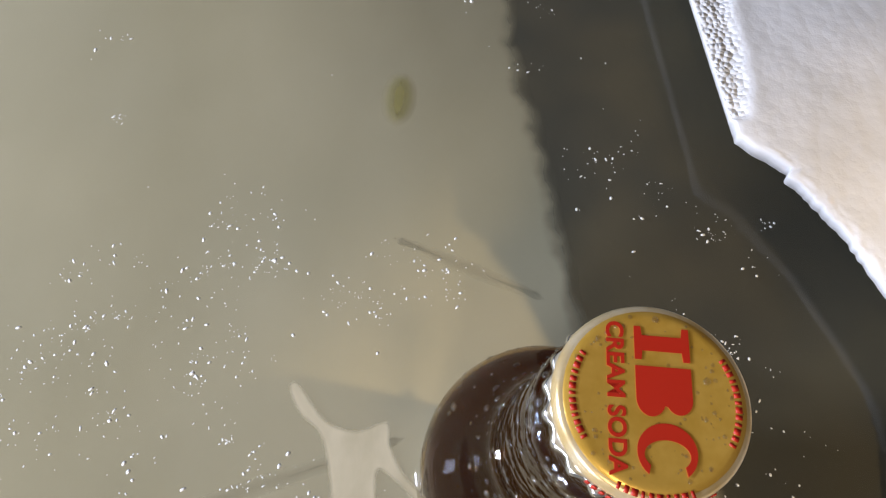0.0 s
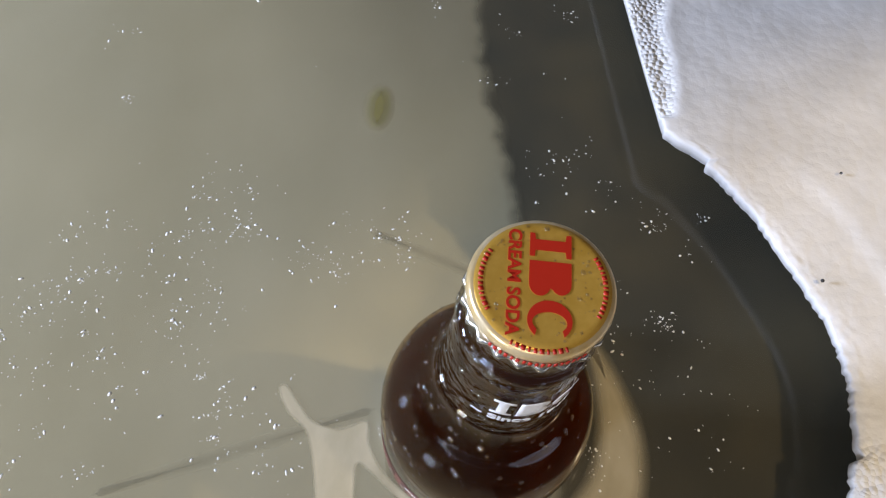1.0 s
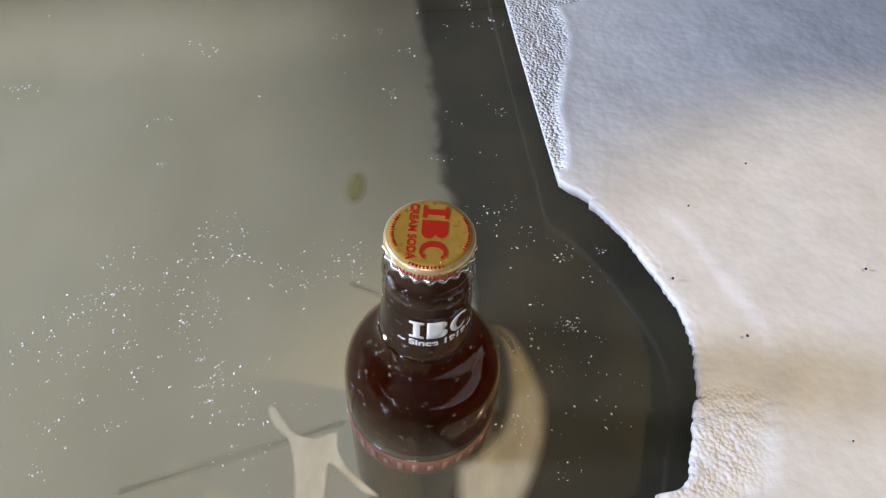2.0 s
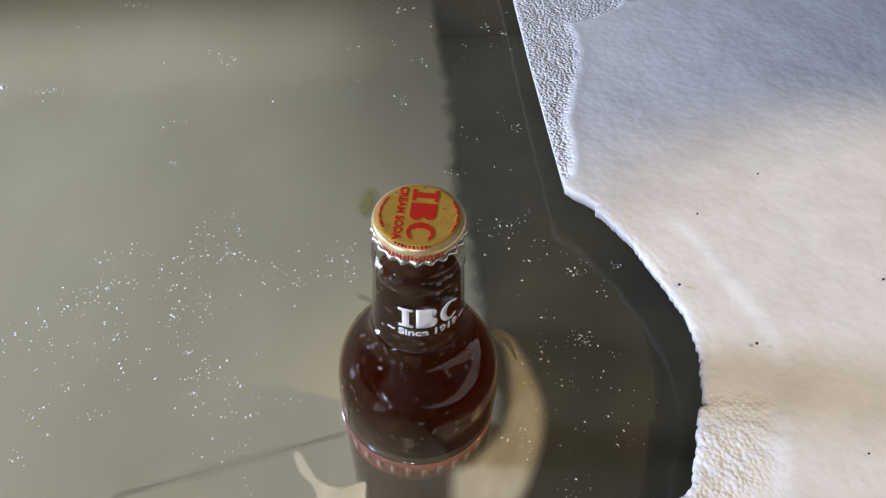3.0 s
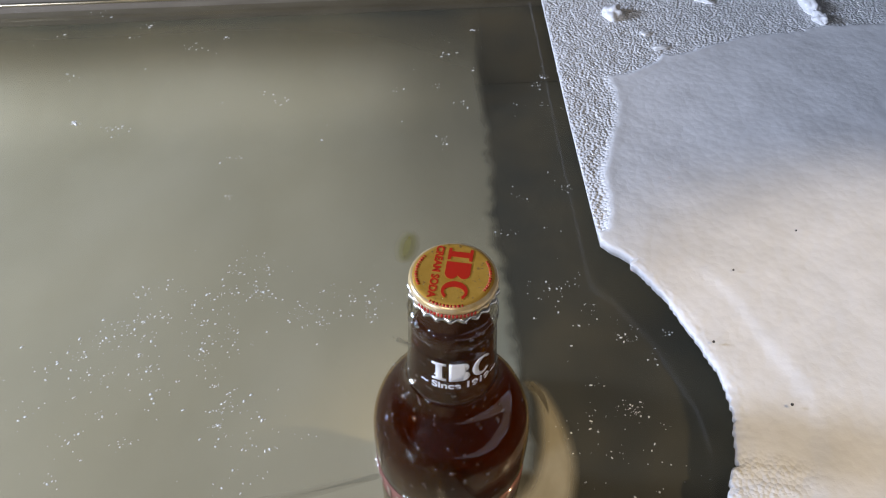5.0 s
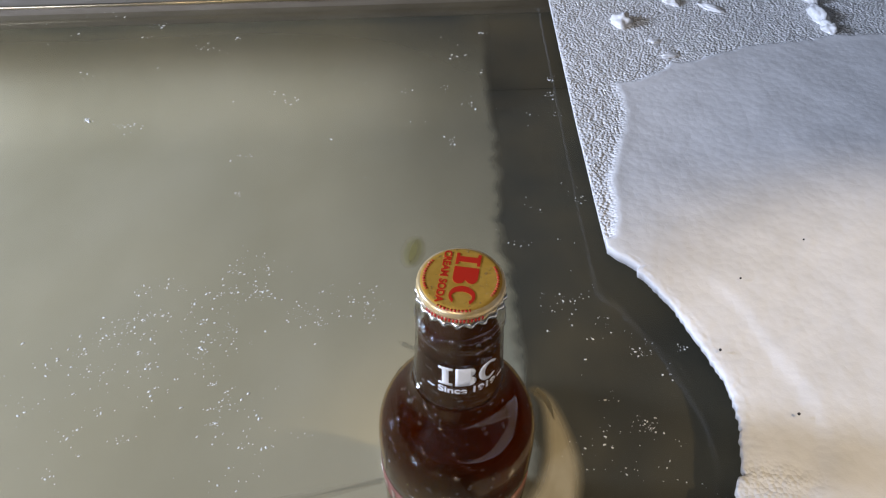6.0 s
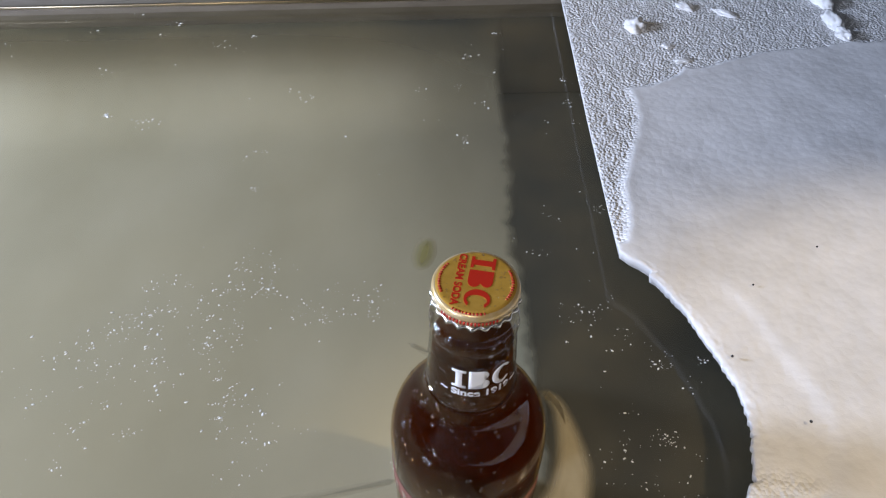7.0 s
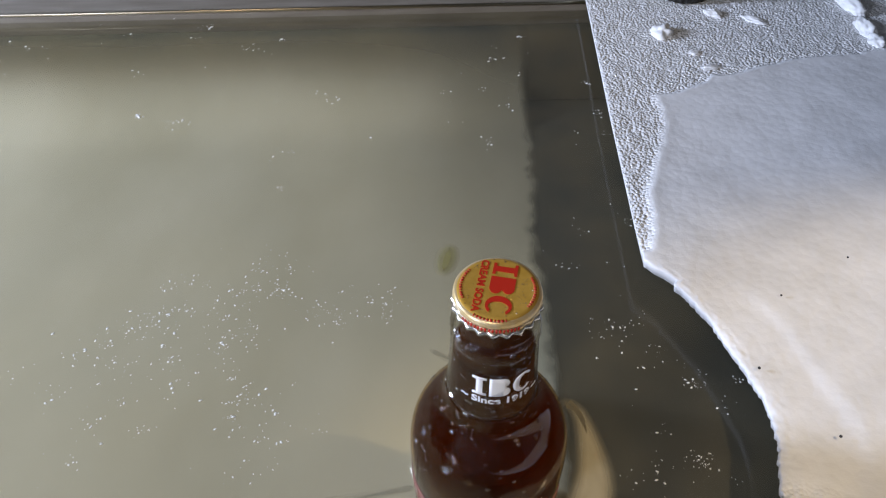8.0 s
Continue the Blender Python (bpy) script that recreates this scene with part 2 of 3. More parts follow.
# ---- the room, which closes the place ----
def room():
    x0, x1, y0, y1, z0, z1 = -1.42, 1.7, -1.10, 1.6, -0.9, 1.6
    w = 0.1
    thing("floor", boxed((x0 - w, y0 - w, z0 - w), (x1 + w, y1 + w, z0)), floor_tile, label="plain grey screed floor of the room", category="floor", kind="structure")
    thing("ceiling", boxed((x0 - w, y0 - w, z1), (x1 + w, y1 + w, z1 + w)), wall_paint, label="plain grey-brown painted ceiling", category="ceiling", kind="structure")

    def wall(name, boxes):
        bm = bmesh.new()
        for lo, hi in boxes:
            box(bm, lo, hi)
        thing(name, bm, wall_paint, label="plain grey-brown painted room wall", category="wall", kind="structure", smooth=False)

    wall("wall_north", [((x0, y1, z0), (x1, y1 + w, z1))])
    wall("wall_east", [((x1, y0 - w, z0), (x1 + w, y1 + w, z1))])
    # the west and south walls have a small window each
    a0, a1, b0, b1 = -0.04 - 0.15, -0.04 + 0.15, 0.50 - 0.18, 0.50 + 0.18
    wall("wall_west", [((x0 - w, y0 - w, z0), (x0, a0, z1)), ((x0 - w, a1, z0), (x0, y1 + w, z1)), ((x0 - w, a0, z0), (x0, a1, b0)), ((x0 - w, a0, b1), (x0, a1, z1))])
    frame_bars("window_1", Matrix.Translation((x0, -0.04, 0.50)) @ Matrix.Rotation(radians(90), 4, "Z"), 0.15, 0.18)
    c0, c1, d0, d1 = -0.95 - 0.27, -0.95 + 0.27, 0.54 - 0.24, 0.54 + 0.24
    wall("wall_south", [((x0, y0 - w, z0), (c0, y0, z1)), ((c1, y0 - w, z0), (x1, y0, z1)), ((c0, y0 - w, z0), (c1, y0, d0)), ((c0, y0 - w, d1), (c1, y0, z1))])
    frame_bars("window_2", Matrix.Translation((-0.95, y0, 0.54)) @ Matrix.Rotation(radians(180), 4, "Z"), 0.27, 0.24)


def frame_bars(name, m, a, b):
    """A small window's frame and pane in its opening, a and b half its width and height."""
    base = thing(name, None, None, m, "small plain window with a painted frame", "window", kind="structure")
    t = 0.02
    for lo, hi in (((-a, 0, -b), (-a + t, 0.06, b)), ((a - t, 0, -b), (a, 0.06, b)), ((-a + t, 0, -b), (a - t, 0.06, -b + t)), ((-a + t, 0, b - t), (a - t, 0.06, b))):
        part("window_frame", boxed(lo, hi, 0.003), frame_paint, base)
    pane = part("pane", boxed((-a + t, 0.028, -b + t), (a - t, 0.032, b - t)), pane_glass, base, "clear window pane")
    pane.visible_shadow = False


def lamp_housing(name, place, target, label):
    """A round lamp with its stem to the ceiling; the light leaves at its open end."""
    m = look(place, target)
    base = thing(name, None, None, m, label, "lamp")
    part("shade", lathe(bmesh.new(), [(0.075, 0.01), (0.078, 0.012), (0.06, 0.09), (0.03, 0.13), (0.012, 0.135)], 32), frame_paint, base, "matt grey metal shade")
    top = m.inverted() @ Vector((place[0], place[1] - 0.0, 1.6))
    foot = Vector((0, 0, 0.13))
    d = top - foot
    bm = bmesh.new()
    bmesh.ops.create_cone(bm, cap_ends=True, segments=12, radius1=0.008, radius2=0.008, depth=d.length, matrix=Matrix.Translation((top + foot) / 2) @ d.to_track_quat("Z", "Y").to_matrix().to_4x4())
    part("stem", bm, bright_steel, base, "steel stem")


room()
# Unseen pendants, added so that the two spots have a housing.
lamp_housing("added_pendant", (-0.10, -0.74, 1.02), (-0.32, 0.14, 0), "grey metal pendant added out of view for the floor fill")
lamp_housing("added_pendant", (0.95, -0.10, 1.2), (0.30, -0.075, 0), "grey metal pendant added out of view for the warm spot")

# ---- the basin ----
U0, U1, V0, V1, DEEP = -1.0, 0.46, -0.34, 0.374, -0.0925
BACK = 0.388                  # the back wall stands a little behind the ledge's edge
BASIN = Matrix.Rotation(TURN, 4, "Z")
LEVEL = 0.018                 # height of the ice sheet's top above the water


def basin():
    base = thing("water_basin", None, None, BASIN @ Matrix.Translation((0, 0, -0.9)), "wide steel water basin with a rolled rim, filled with murky water", "basin", kind="structure")
    up = Matrix.Translation((0, 0, 0.9))
    t = 0.02
    part("basin_floor", boxed((U0 - t, V0 - t, DEEP - t), (U1 + t, BACK + t, DEEP), 0.003), shadow_floor, base, m=up)
    part("plinth", boxed((U0 + 0.03, V0 + 0.03, -0.9), (U1 - 0.03, BACK - 0.03, DEEP - t), 0.004), basin_paint, base, m=up)
    part("back_wall", boxed((U0 - t, BACK, DEEP), (U1 + t, BACK + t, -0.012), 0.002), shadow_floor, base, m=up)
    part("front_wall", boxed((U0 - t, V0 - t, DEEP), (U1 + t, V0, 0.007), 0.0025), steel, base, m=up)
    part("side_wall", boxed((U0 - t, V0, DEEP), (U0, BACK, -0.012), 0.0025), basin_paint, base, m=up)
    part("side_wall", boxed((U1, V0, DEEP), (U1 + t, BACK, -0.012), 0.0025), basin_paint, base, m=up)
    part("side_rim", boxed((U0 - t, V0, -0.012), (U0, V1, 0.007), 0.0025), steel, base, m=up)
    part("side_rim", boxed((U1, V0, -0.012), (U1 + t, V1, 0.007), 0.0025), steel, base, m=up)
    part("back_ledge", boxed((U0 - t, V1, -0.012), (U1 + t, V1 + 0.25, 0.0055), 0.002), ledge_paint, base, "dull brown painted ledge", m=up)
    bm = bmesh.new()
    bmesh.ops.create_cone(bm, cap_ends=True, segments=16, radius1=0.0013, radius2=0.0013, depth=U1 - U0, matrix=Matrix.Translation(((U0 + U1) / 2, V1 + 0.0005, 0.0062)) @ Matrix.Rotation(radians(90), 4, "Y"))
    part("rim_bead", bm, bead_steel, base, "thin dull steel bead", m=up)


basin()

# ---- the bottle's place ----
LEAN = radians(0.6)
TOP = 0.1015                  # the cap's top above the water
FOOT = -0.0915
BOTTLE = Matrix.Translation((0.0007, 0.0005, TOP)) @ Matrix.Rotation(LEAN, 4, "Y") @ Matrix.Translation((0, 0, -TOP))
HOLE = BOTTLE @ Vector((0, 0, 0))


def water_sheet():
    """Rings of water from the glass out to the basin's walls, drawn up at the glass."""
    bm = bmesh.new()
    steps = 160
    reach = [0.0, 0.0006, 0.0014, 0.0026, 0.0045, 0.008, 0.014, 0.024, 0.04, 0.07, 0.12, 0.2, 0.35, 0.6, 1.0]
    rise = {0: 0.0022, 1: 0.0013, 2: 0.0007, 3: 0.0003, 4: 0.0001}
    rings = []
    c = BASIN.inverted() @ HOLE
    for k, f in enumerate(reach):
        ring = []
        for i in range(steps):
            a = 2 * math.pi * i / steps
            d = Vector((math.cos(a), math.sin(a)))
            far = min(((U1 if d.x > 0 else U0) - c.x) / d.x if abs(d.x) > 1e-6 else 9, ((V1 if d.y > 0 else V0) - c.y) / d.y if abs(d.y) > 1e-6 else 9)
            r = 0.0706 + f * (far - 0.0706) if k > 8 else 0.0306 + f
            ring.append(bm.verts.new((c.x + d.x * r, c.y + d.y * r, rise.get(k, 0.0))))
        rings.append(ring)
    for a, b in zip(rings, rings[1:]):
        for i in range(steps):
            j = (i + 1) % steps
            bm.faces.new((a[i], b[i], b[j], a[j]))
    bmesh.ops.recalc_face_normals(bm, faces=bm.faces)
    for f in bm.faces:
        if f.normal.z < 0:
            f.normal_flip()
    ob = thing("water", bm, water, BASIN, "still murky olive-grey water with floating flecks", "water", kind="structure")
    return ob


water_sheet()


# ---- the frosted ice sheet ----
EDGE = [(-0.36, 0.076), (-0.20, 0.079), (-0.10, 0.081), (-0.048, 0.0845), (-0.0432, 0.0852), (-0.0424, 0.0905), (-0.0405, 0.0948), (-0.035, 0.0980), (-0.024, 0.1008), (-0.013, 0.1030), (-0.0075, 0.1042), (-0.0055, 0.1065), (0.002, 0.1068), (0.012, 0.1078), (0.020, 0.1078), (0.025, 0.1070),
        (0.036, 0.1045), (0.0505, 0.0972), (0.066, 0.0890), (0.071, 0.0866), (0.0865, 0.0745), (0.0895, 0.0705), (0.0915, 0.0728), (0.096, 0.066), (0.0992, 0.0610), (0.1020, 0.0574), (0.134, 0.0516), (0.213, 0.0378), (0.3, 0.0236), (0.375, 0.0112), (0.6, -0.026)]
# where the smooth frost ends: its far side over x, its near side over y
FAR = [(0.0, 0.2405), (0.0588, 0.2462), (0.0765, 0.2520), (0.094, 0.2676), (0.0986, 0.2760), (0.1118, 0.2787), (0.1303, 0.2929), (0.1563, 0.3073), (0.178, 0.3131), (0.2112, 0.3282), (0.4, 0.36)]
NEAR = [(0.10, 0.0520), (0.1098, 0.0578), (0.1321, 0.0590), (0.1468, 0.0560), (0.1708, 0.0592), (0.197, 0.0635), (0.2166, 0.0655), (0.235, 0.0620), (0.26, 0.0560)]


def between(table, y):
    for (a, p), (b, q) in zip(table, table[1:]):
        if y <= b:
            return p + (q - p) * max(0.0, (y - a) / (b - a))
    return table[-1][1]


def ease(a, b, x):
    """A smooth step from 0 at a to 1 at b."""
    t = min(1.0, max(0.0, (x - a) / (b - a)))
    return t * t * (3 - 2 * t)


def ice_sheet():
    bm = bmesh.new()
    ys, y = [], -0.36
    while y < 0.56:
        ys.append(y)
        y += 0.006 if y < -0.09 else 0.0010 if y < 0.107 else 0.0016 if y < 0.42 else 0.01
    ss, s = [0.0], 0.0
    while s < 0.42:
        s += 0.0007 if s < 0.006 else 0.0016 if s < 0.22 else 0.006
        ss.append(s)
    top = []
    layer = bm.verts.layers.float.new("pebble")
    for y in ys:
        e = between(EDGE, y)
        torn = 1 - ease(0.100, 0.106, y)
        e += torn * (0.0009 * noise.noise((y * 260, 3, 0)) + 0.0009 * noise.noise((y * 620, 7, 0)) + 0.0005 * noise.noise((y * 1400, 7, 0)))
        row = []
        for s in ss:
            x = e + s
            if x > U1:
                x = U1 + (s - 0.3) * 0.01
            # smooth frost lies inside this outline; outside it the ice is pebbled
            far = between(FAR, x) + 0.0030 * noise.noise((x * 70, 1, 0)) + 0.0022 * noise.noise((x * 190, 4, 0))
            near = between(NEAR, y) + 0.0016 * noise.noise((y * 120, 9, 0))
            gap = min(far - y, x - near if y > 0.108 else 1.0)
            inside = ease(0.0, 0.0050, gap)
            p = Vector((x, y, 0))
            z = LEVEL + (1 - inside) * 0.0006 * noise.noise(p * 150) + inside * (0.0010 + 0.0018 * noise.noise(p * 9) + 0.0005 * noise.noise(p * 26) + 0.00012 * noise.noise(p * 120))
            # the frost's border stands a little proud
            z += 0.00025 * math.exp(-((gap - 0.0045) / 0.004) ** 2)
            # a shallow step that runs along the torn edge
            z += 0.0009 * ease(-0.005, 0.005, s - 0.030 - 0.006 * noise.noise((y * 20, 2, 2))) * min(1.0, max(0.0, (0.11 - y) / 0.06))
            low = ease(0.004, -0.006, y) * ease(0.036, 0.012, s)
            z += low * (0.0007 * noise.noise(p * 260) + 0.0006 * noise.noise(p * 120))
            # crumbs along the torn lip
            z += torn * ease(0.010, 0.0, s) * 0.0005 * noise.noise(p * 520)
            z -= 0.0005 * math.exp(-s / 0.0010) + torn * 0.0007 * math.exp(-s / 0.004)
            w = bm.verts.new((x, y, z))
            w[layer] = max(1 - inside, 0.55 * low)
            row.append(w)
        top.append(row)
    for a, b in zip(top, top[1:]):
        for i in range(len(ss) - 1):
            bm.faces.new((a[i], a[i + 1], b[i + 1], b[i]))
    # a thin lip, and the underside that slopes away behind it
    under = []
    for row in top:
        x, y, z = row[0].co
        under.append([bm.verts.new((x + 0.0001, y, z - 0.0009)), bm.verts.new((x + 0.0008, y, LEVEL - 0.0040)), bm.verts.new((row[-1].co.x, y, LEVEL - 0.0040))])
    for a, b, r, q in zip(under, under[1:], top, top[1:]):
        bm.faces.new((r[0], q[0], b[0], a[0]))
        bm.faces.new((a[0], b[0], b[1], a[1]))
        bm.faces.new((a[1], b[1], b[2], a[2]))
        bm.faces.new((r[-1], a[2], b[2], q[-1]))
    ob = thing("ice_sheet", bm, frost, label="white frost-covered ice sheet with a torn, bitten edge", category="ice")
    for f in ob.data.polygons:
        f.use_smooth = f.normal.z > -0.5
    return ob


def lump(parent, x, y, rx, ry, rz, turn, name="frost_lump"):
    """A rough rounded lump grown on the ice."""
    bm = bmesh.new()
    bmesh.ops.create_icosphere(bm, subdivisions=4, radius=1)
    for v in bm.verts:
        at = Vector((x * 90, y * 90, 0))
        v.co *= 1 + 0.35 * noise.noise(v.co * 1.7 + at) + 0.12 * noise.noise(v.co * 5 + at) + 0.05 * noise.noise(v.co * 13)
        v.co = Vector((v.co.x * rx, v.co.y * ry, v.co.z * rz))
    part(name, bm, frost, parent, m=Matrix.Translation((x, y, LEVEL)) @ Matrix.Rotation(radians(turn), 4, "Z"))


SHEET = ice_sheet()
for row in ((0.0675, 0.3225, 0.0072, 0.0085, 0.0062, 0), (0.1032, 0.3575, 0.007, 0.0045, 0.0030, -30), (0.1305, 0.352, 0.009, 0.0035, 0.0022, -35), (0.199, 0.384, 0.006, 0.016, 0.0065, 20), (0.2035, 0.352, 0.006, 0.014, 0.006, 10), (0.2065, 0.334, 0.005, 0.008, 0.005, 25),
            (0.088, 0.30, 0.004, 0.003, 0.0015, 0), (0.098, 0.283, 0.006, 0.003, 0.0016, 20)):
    lump(SHEET, *row)


# ---- the painted lit floor under the water ----
def cover_of(bm):
    return bm.verts.layers.float.get("cover") or bm.verts.layers.float.new("cover")


def lit_floor_sheet():
    """Pale layer that paints the lit part of the basin's floor and back wall; its ragged edge under the ice sheet
    stands for the sheet's shadow.
    """
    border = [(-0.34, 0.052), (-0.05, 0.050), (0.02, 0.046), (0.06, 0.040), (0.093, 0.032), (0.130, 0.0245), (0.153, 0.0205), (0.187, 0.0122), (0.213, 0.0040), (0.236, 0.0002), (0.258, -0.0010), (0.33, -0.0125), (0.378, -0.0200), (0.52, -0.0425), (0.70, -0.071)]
    bm = bmesh.new()
    layer = cover_of(bm)
    inv = BASIN.inverted()
    ds = [0.0012 * i for i in range(12)] + [0.0144 + 0.002 * i for i in range(60)] + [0.15, 0.17, 0.2, 0.25, 0.32, 0.42, 0.55, 0.69]

    def place(u, v, z, d):
        w = bm.verts.new(BASIN @ Vector((u, v, z)))
        p = w.co
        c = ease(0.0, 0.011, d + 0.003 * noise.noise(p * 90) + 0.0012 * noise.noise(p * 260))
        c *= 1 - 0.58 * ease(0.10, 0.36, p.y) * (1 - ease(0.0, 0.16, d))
        # less cover up the back wall, so it darkens towards the ledge
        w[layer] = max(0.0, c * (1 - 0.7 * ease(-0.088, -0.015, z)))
        return w

    rows, v = [], V0 + 0.001
    while v < BACK - 0.062:
        edge = 0.0
        for _ in range(3):
            y = edge * math.sin(TURN) + v * math.cos(TURN)
            edge = (between(border, y) + v * math.sin(TURN)) / math.cos(TURN)
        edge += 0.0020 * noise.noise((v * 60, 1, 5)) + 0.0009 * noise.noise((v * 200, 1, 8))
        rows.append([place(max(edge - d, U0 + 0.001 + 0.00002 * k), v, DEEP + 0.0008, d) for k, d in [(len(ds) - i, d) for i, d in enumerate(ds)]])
        v += 0.0025
    # a rounded foot, then the back wall up to the ledge
    bend = 0.06
    for k in range(1, 21):
        a = min(1.0, k / 12) * math.pi / 2
        z = DEEP + 0.0008 + bend * (1 - math.cos(a)) + max(0, k - 12) * 0.0026
        edge -= 0.0004
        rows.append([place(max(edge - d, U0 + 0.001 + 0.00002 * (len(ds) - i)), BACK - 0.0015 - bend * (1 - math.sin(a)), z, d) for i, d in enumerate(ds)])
    for a, b in zip(rows, rows[1:]):
        for k in range(len(ds) - 1):
            bm.faces.new((a[k], b[k], b[k + 1], a[k + 1]))
    bmesh.ops.recalc_face_normals(bm, faces=bm.faces)
    thing("lit_floor_layer", bm, silt, label="pale olive-grey lit floor, its edge painting the ice sheet's shadow", category="silt", kind="structure")


lit_floor_sheet()


def patch(name, outline, height, label, full=0.9, mat=None, soft=0.0008):
    """A thin patch with a softly curved outline; without mat it paints pale light on the water."""
    bm = bmesh.new()
    pts = [Vector(p) for p in outline]
    n_ = len(pts)
    loop = []
    for i in range(n_):
        p0, p1, p2, p3 = (pts[(i + k) % n_] for k in (-1, 0, 1, 2))
        for k in range(6):
            t = k / 6
            loop.append(0.5 * (2 * p1 + (p2 - p0) * t + (2 * p0 - 5 * p1 + 4 * p2 - p3) * t * t + (3 * p1 - p0 - 3 * p2 + p3) * t ** 3))
    layer = cover_of(bm)
    area = sum(p.x * q.y - q.x * p.y for p, q in zip(loop, loop[1:] + loop[:1]))
    side = 1 if area > 0 else -1
    bands = []
    for inset, c in ((-0.6 * soft, 0.0), (-0.1 * soft, 0.25 * full), (0.4 * soft, 0.7 * full), (soft, full)):
        band = []
        for i, p in enumerate(loop):
            t = (loop[(i + 1) % len(loop)] - loop[i - 1]).normalized()
            q = p + inset * side * Vector((-t.y, t.x))
            w = bm.verts.new((q.x, q.y, 0))
            w[layer] = c
            band.append(w)
        bands.append(band)
    for a, b in zip(bands, bands[1:]):
        for i in range(len(a)):
            j = (i + 1) % len(a)
            bm.faces.new((a[i], a[j], b[j], b[i]))
    edges = [bm.edges.get((bands[-1][i], bands[-1][(i + 1) % len(loop)])) for i in range(len(loop))]
    bmesh.ops.triangle_fill(bm, use_beauty=True, edges=edges)
    for f in bm.faces:
        f.normal_update()
        if f.normal.z < 0:
            f.normal_flip()
    return thing(name, bm, mat or pale_light, Matrix.Translation((0, 0, height)), label, "film", "pale film patches" if not mat else "", smooth=False)



# ---- the bottle ----
OUTER = [(0.024, FOOT), (0.029, FOOT + 0.002), (0.0305, FOOT + 0.008), (0.0306, -0.06), (0.0306, -0.012), (0.0307, 0.0), (0.0307, 0.0095), (0.0302, 0.0180), (0.0288, 0.0250), (0.0264, 0.0310), (0.0231, 0.0363), (0.0198, 0.0407), (0.0176, 0.0445), (0.0164, 0.0490),
         (0.0157, 0.0555), (0.0151, 0.064), (0.0146, 0.074), (0.0141, 0.080), (0.0144, 0.0825), (0.0145, 0.0850), (0.0142, 0.0872), (0.0132, 0.0885), (0.0130, 0.0920), (0.0130, 0.0990)]


def bottle():
    base = thing("soda_bottle", None, None, BOTTLE @ Matrix.Translation((0, 0, FOOT)), "capped brown glass soda bottle standing shoulder-deep in the water", "bottle")
    up = Matrix.Translation((0, 0, -FOOT))
    outer = smooth_profile(OUTER, 5)
    part("body", lathe(bmesh.new(), [p for p in outer if p[1] < 0.0518], 96), body_glass, base, "brown glass shoulder and body", m=up)
    bm = lathe(bmesh.new(), [p for p in outer if p[1] > 0.0505], 96)
    part("neck", bm, glass, base, "wet brown glass neck", m=up)
    fill = [(max(0.003, r - 0.0011), z) for r, z in outer if FOOT + 0.006 < z < 0.0735]
    rim = fill[-1][0]
    part("soda", lathe(bmesh.new(), fill + [(rim, 0.0742), (rim - 0.0012, 0.0738)], 96), liquid, base, "dark amber cream soda", m=up)

    # crown cap: a gold disc with a rolled edge and a crimped skirt
    teeth = 21

    def crimp(a, r, z):
        d = min(1.0, max(0.0, (0.0992 - z) / 0.0042))
        return r + d * 0.00055 * math.cos(teeth * a)
    crown = part("crown_cap", lathe(bmesh.new(), [(0.0125, 0.0990), (0.0132, 0.0987), (0.0129, 0.1006), (0.0123, 0.1013), (0.0114, 0.10155), (0.0108, TOP), (0.004, TOP + 0.0001)], 21 * 8), gold, base, "wet gold lacquered crown cap with red print", m=up)
    part("skirt", lathe(bmesh.new(), [(0.0130, 0.0966), (0.01362, 0.0964), (0.01362, 0.0976), (0.0136, 0.0988)], 21 * 8, crimp), skirt_metal, crown, "crimped skirt with worn gold lacquer")
    part("teeth", lathe(bmesh.new(), [(0.0131, 0.0951), (0.0138, 0.0949), (0.01385, 0.0955), (0.01372, 0.0966)], 21 * 8, crimp), tin, crown, "bare bright tin teeth")
    # a line of red print on the skirt, too fine to read
    for k in range(17):
        a = radians(232 + 4.6 * k)
        bm = boxed((-0.0001, -0.0003 - 0.0001 * (k % 2), -0.0007), (0.0001, 0.0003, 0.0007))
        part("print_mark", bm, red_ink, crown, m=Matrix.Translation((0.0139 * math.cos(a), 0.0139 * math.sin(a), 0.0982)) @ Matrix.Rotation(a, 4, "Z"))
    part("rolled_edge", lathe(bmesh.new(), [(0.0126, 0.0986), (0.0136, 0.0986), (0.01368, 0.0993), (0.01355, 0.1001), (0.0132, 0.1008), (0.0127, 0.10115), (0.0121, 0.1012)], 21 * 8), edge_glint_tin, crown, "slightly worn tin edge with the rim's glint painted in")
    print_on_cap(crown)
    print_on_neck(base, up)
    return base, up


def letters(text, size, depth=0.00006):
    """A flat mesh of built-in letters, centred, reading along x."""
    curve = bpy.data.curves.new("letters", "FONT")
    curve.body, curve.size, curve.align_x, curve.align_y = text, size, "CENTER", "CENTER"
    curve.extrude, curve.offset = depth, 0.028 * size
    ob = new("letters", curve)
    bpy.context.view_layer.update()
    mesh = bpy.data.meshes.new_from_object(ob.evaluated_get(bpy.context.evaluated_depsgraph_get()))
    bm = bmesh.new()
    bm.from_mesh(mesh)
    bpy.data.objects.remove(ob)
    bpy.data.curves.remove(curve)
    bpy.data.meshes.remove(mesh)
    return bm


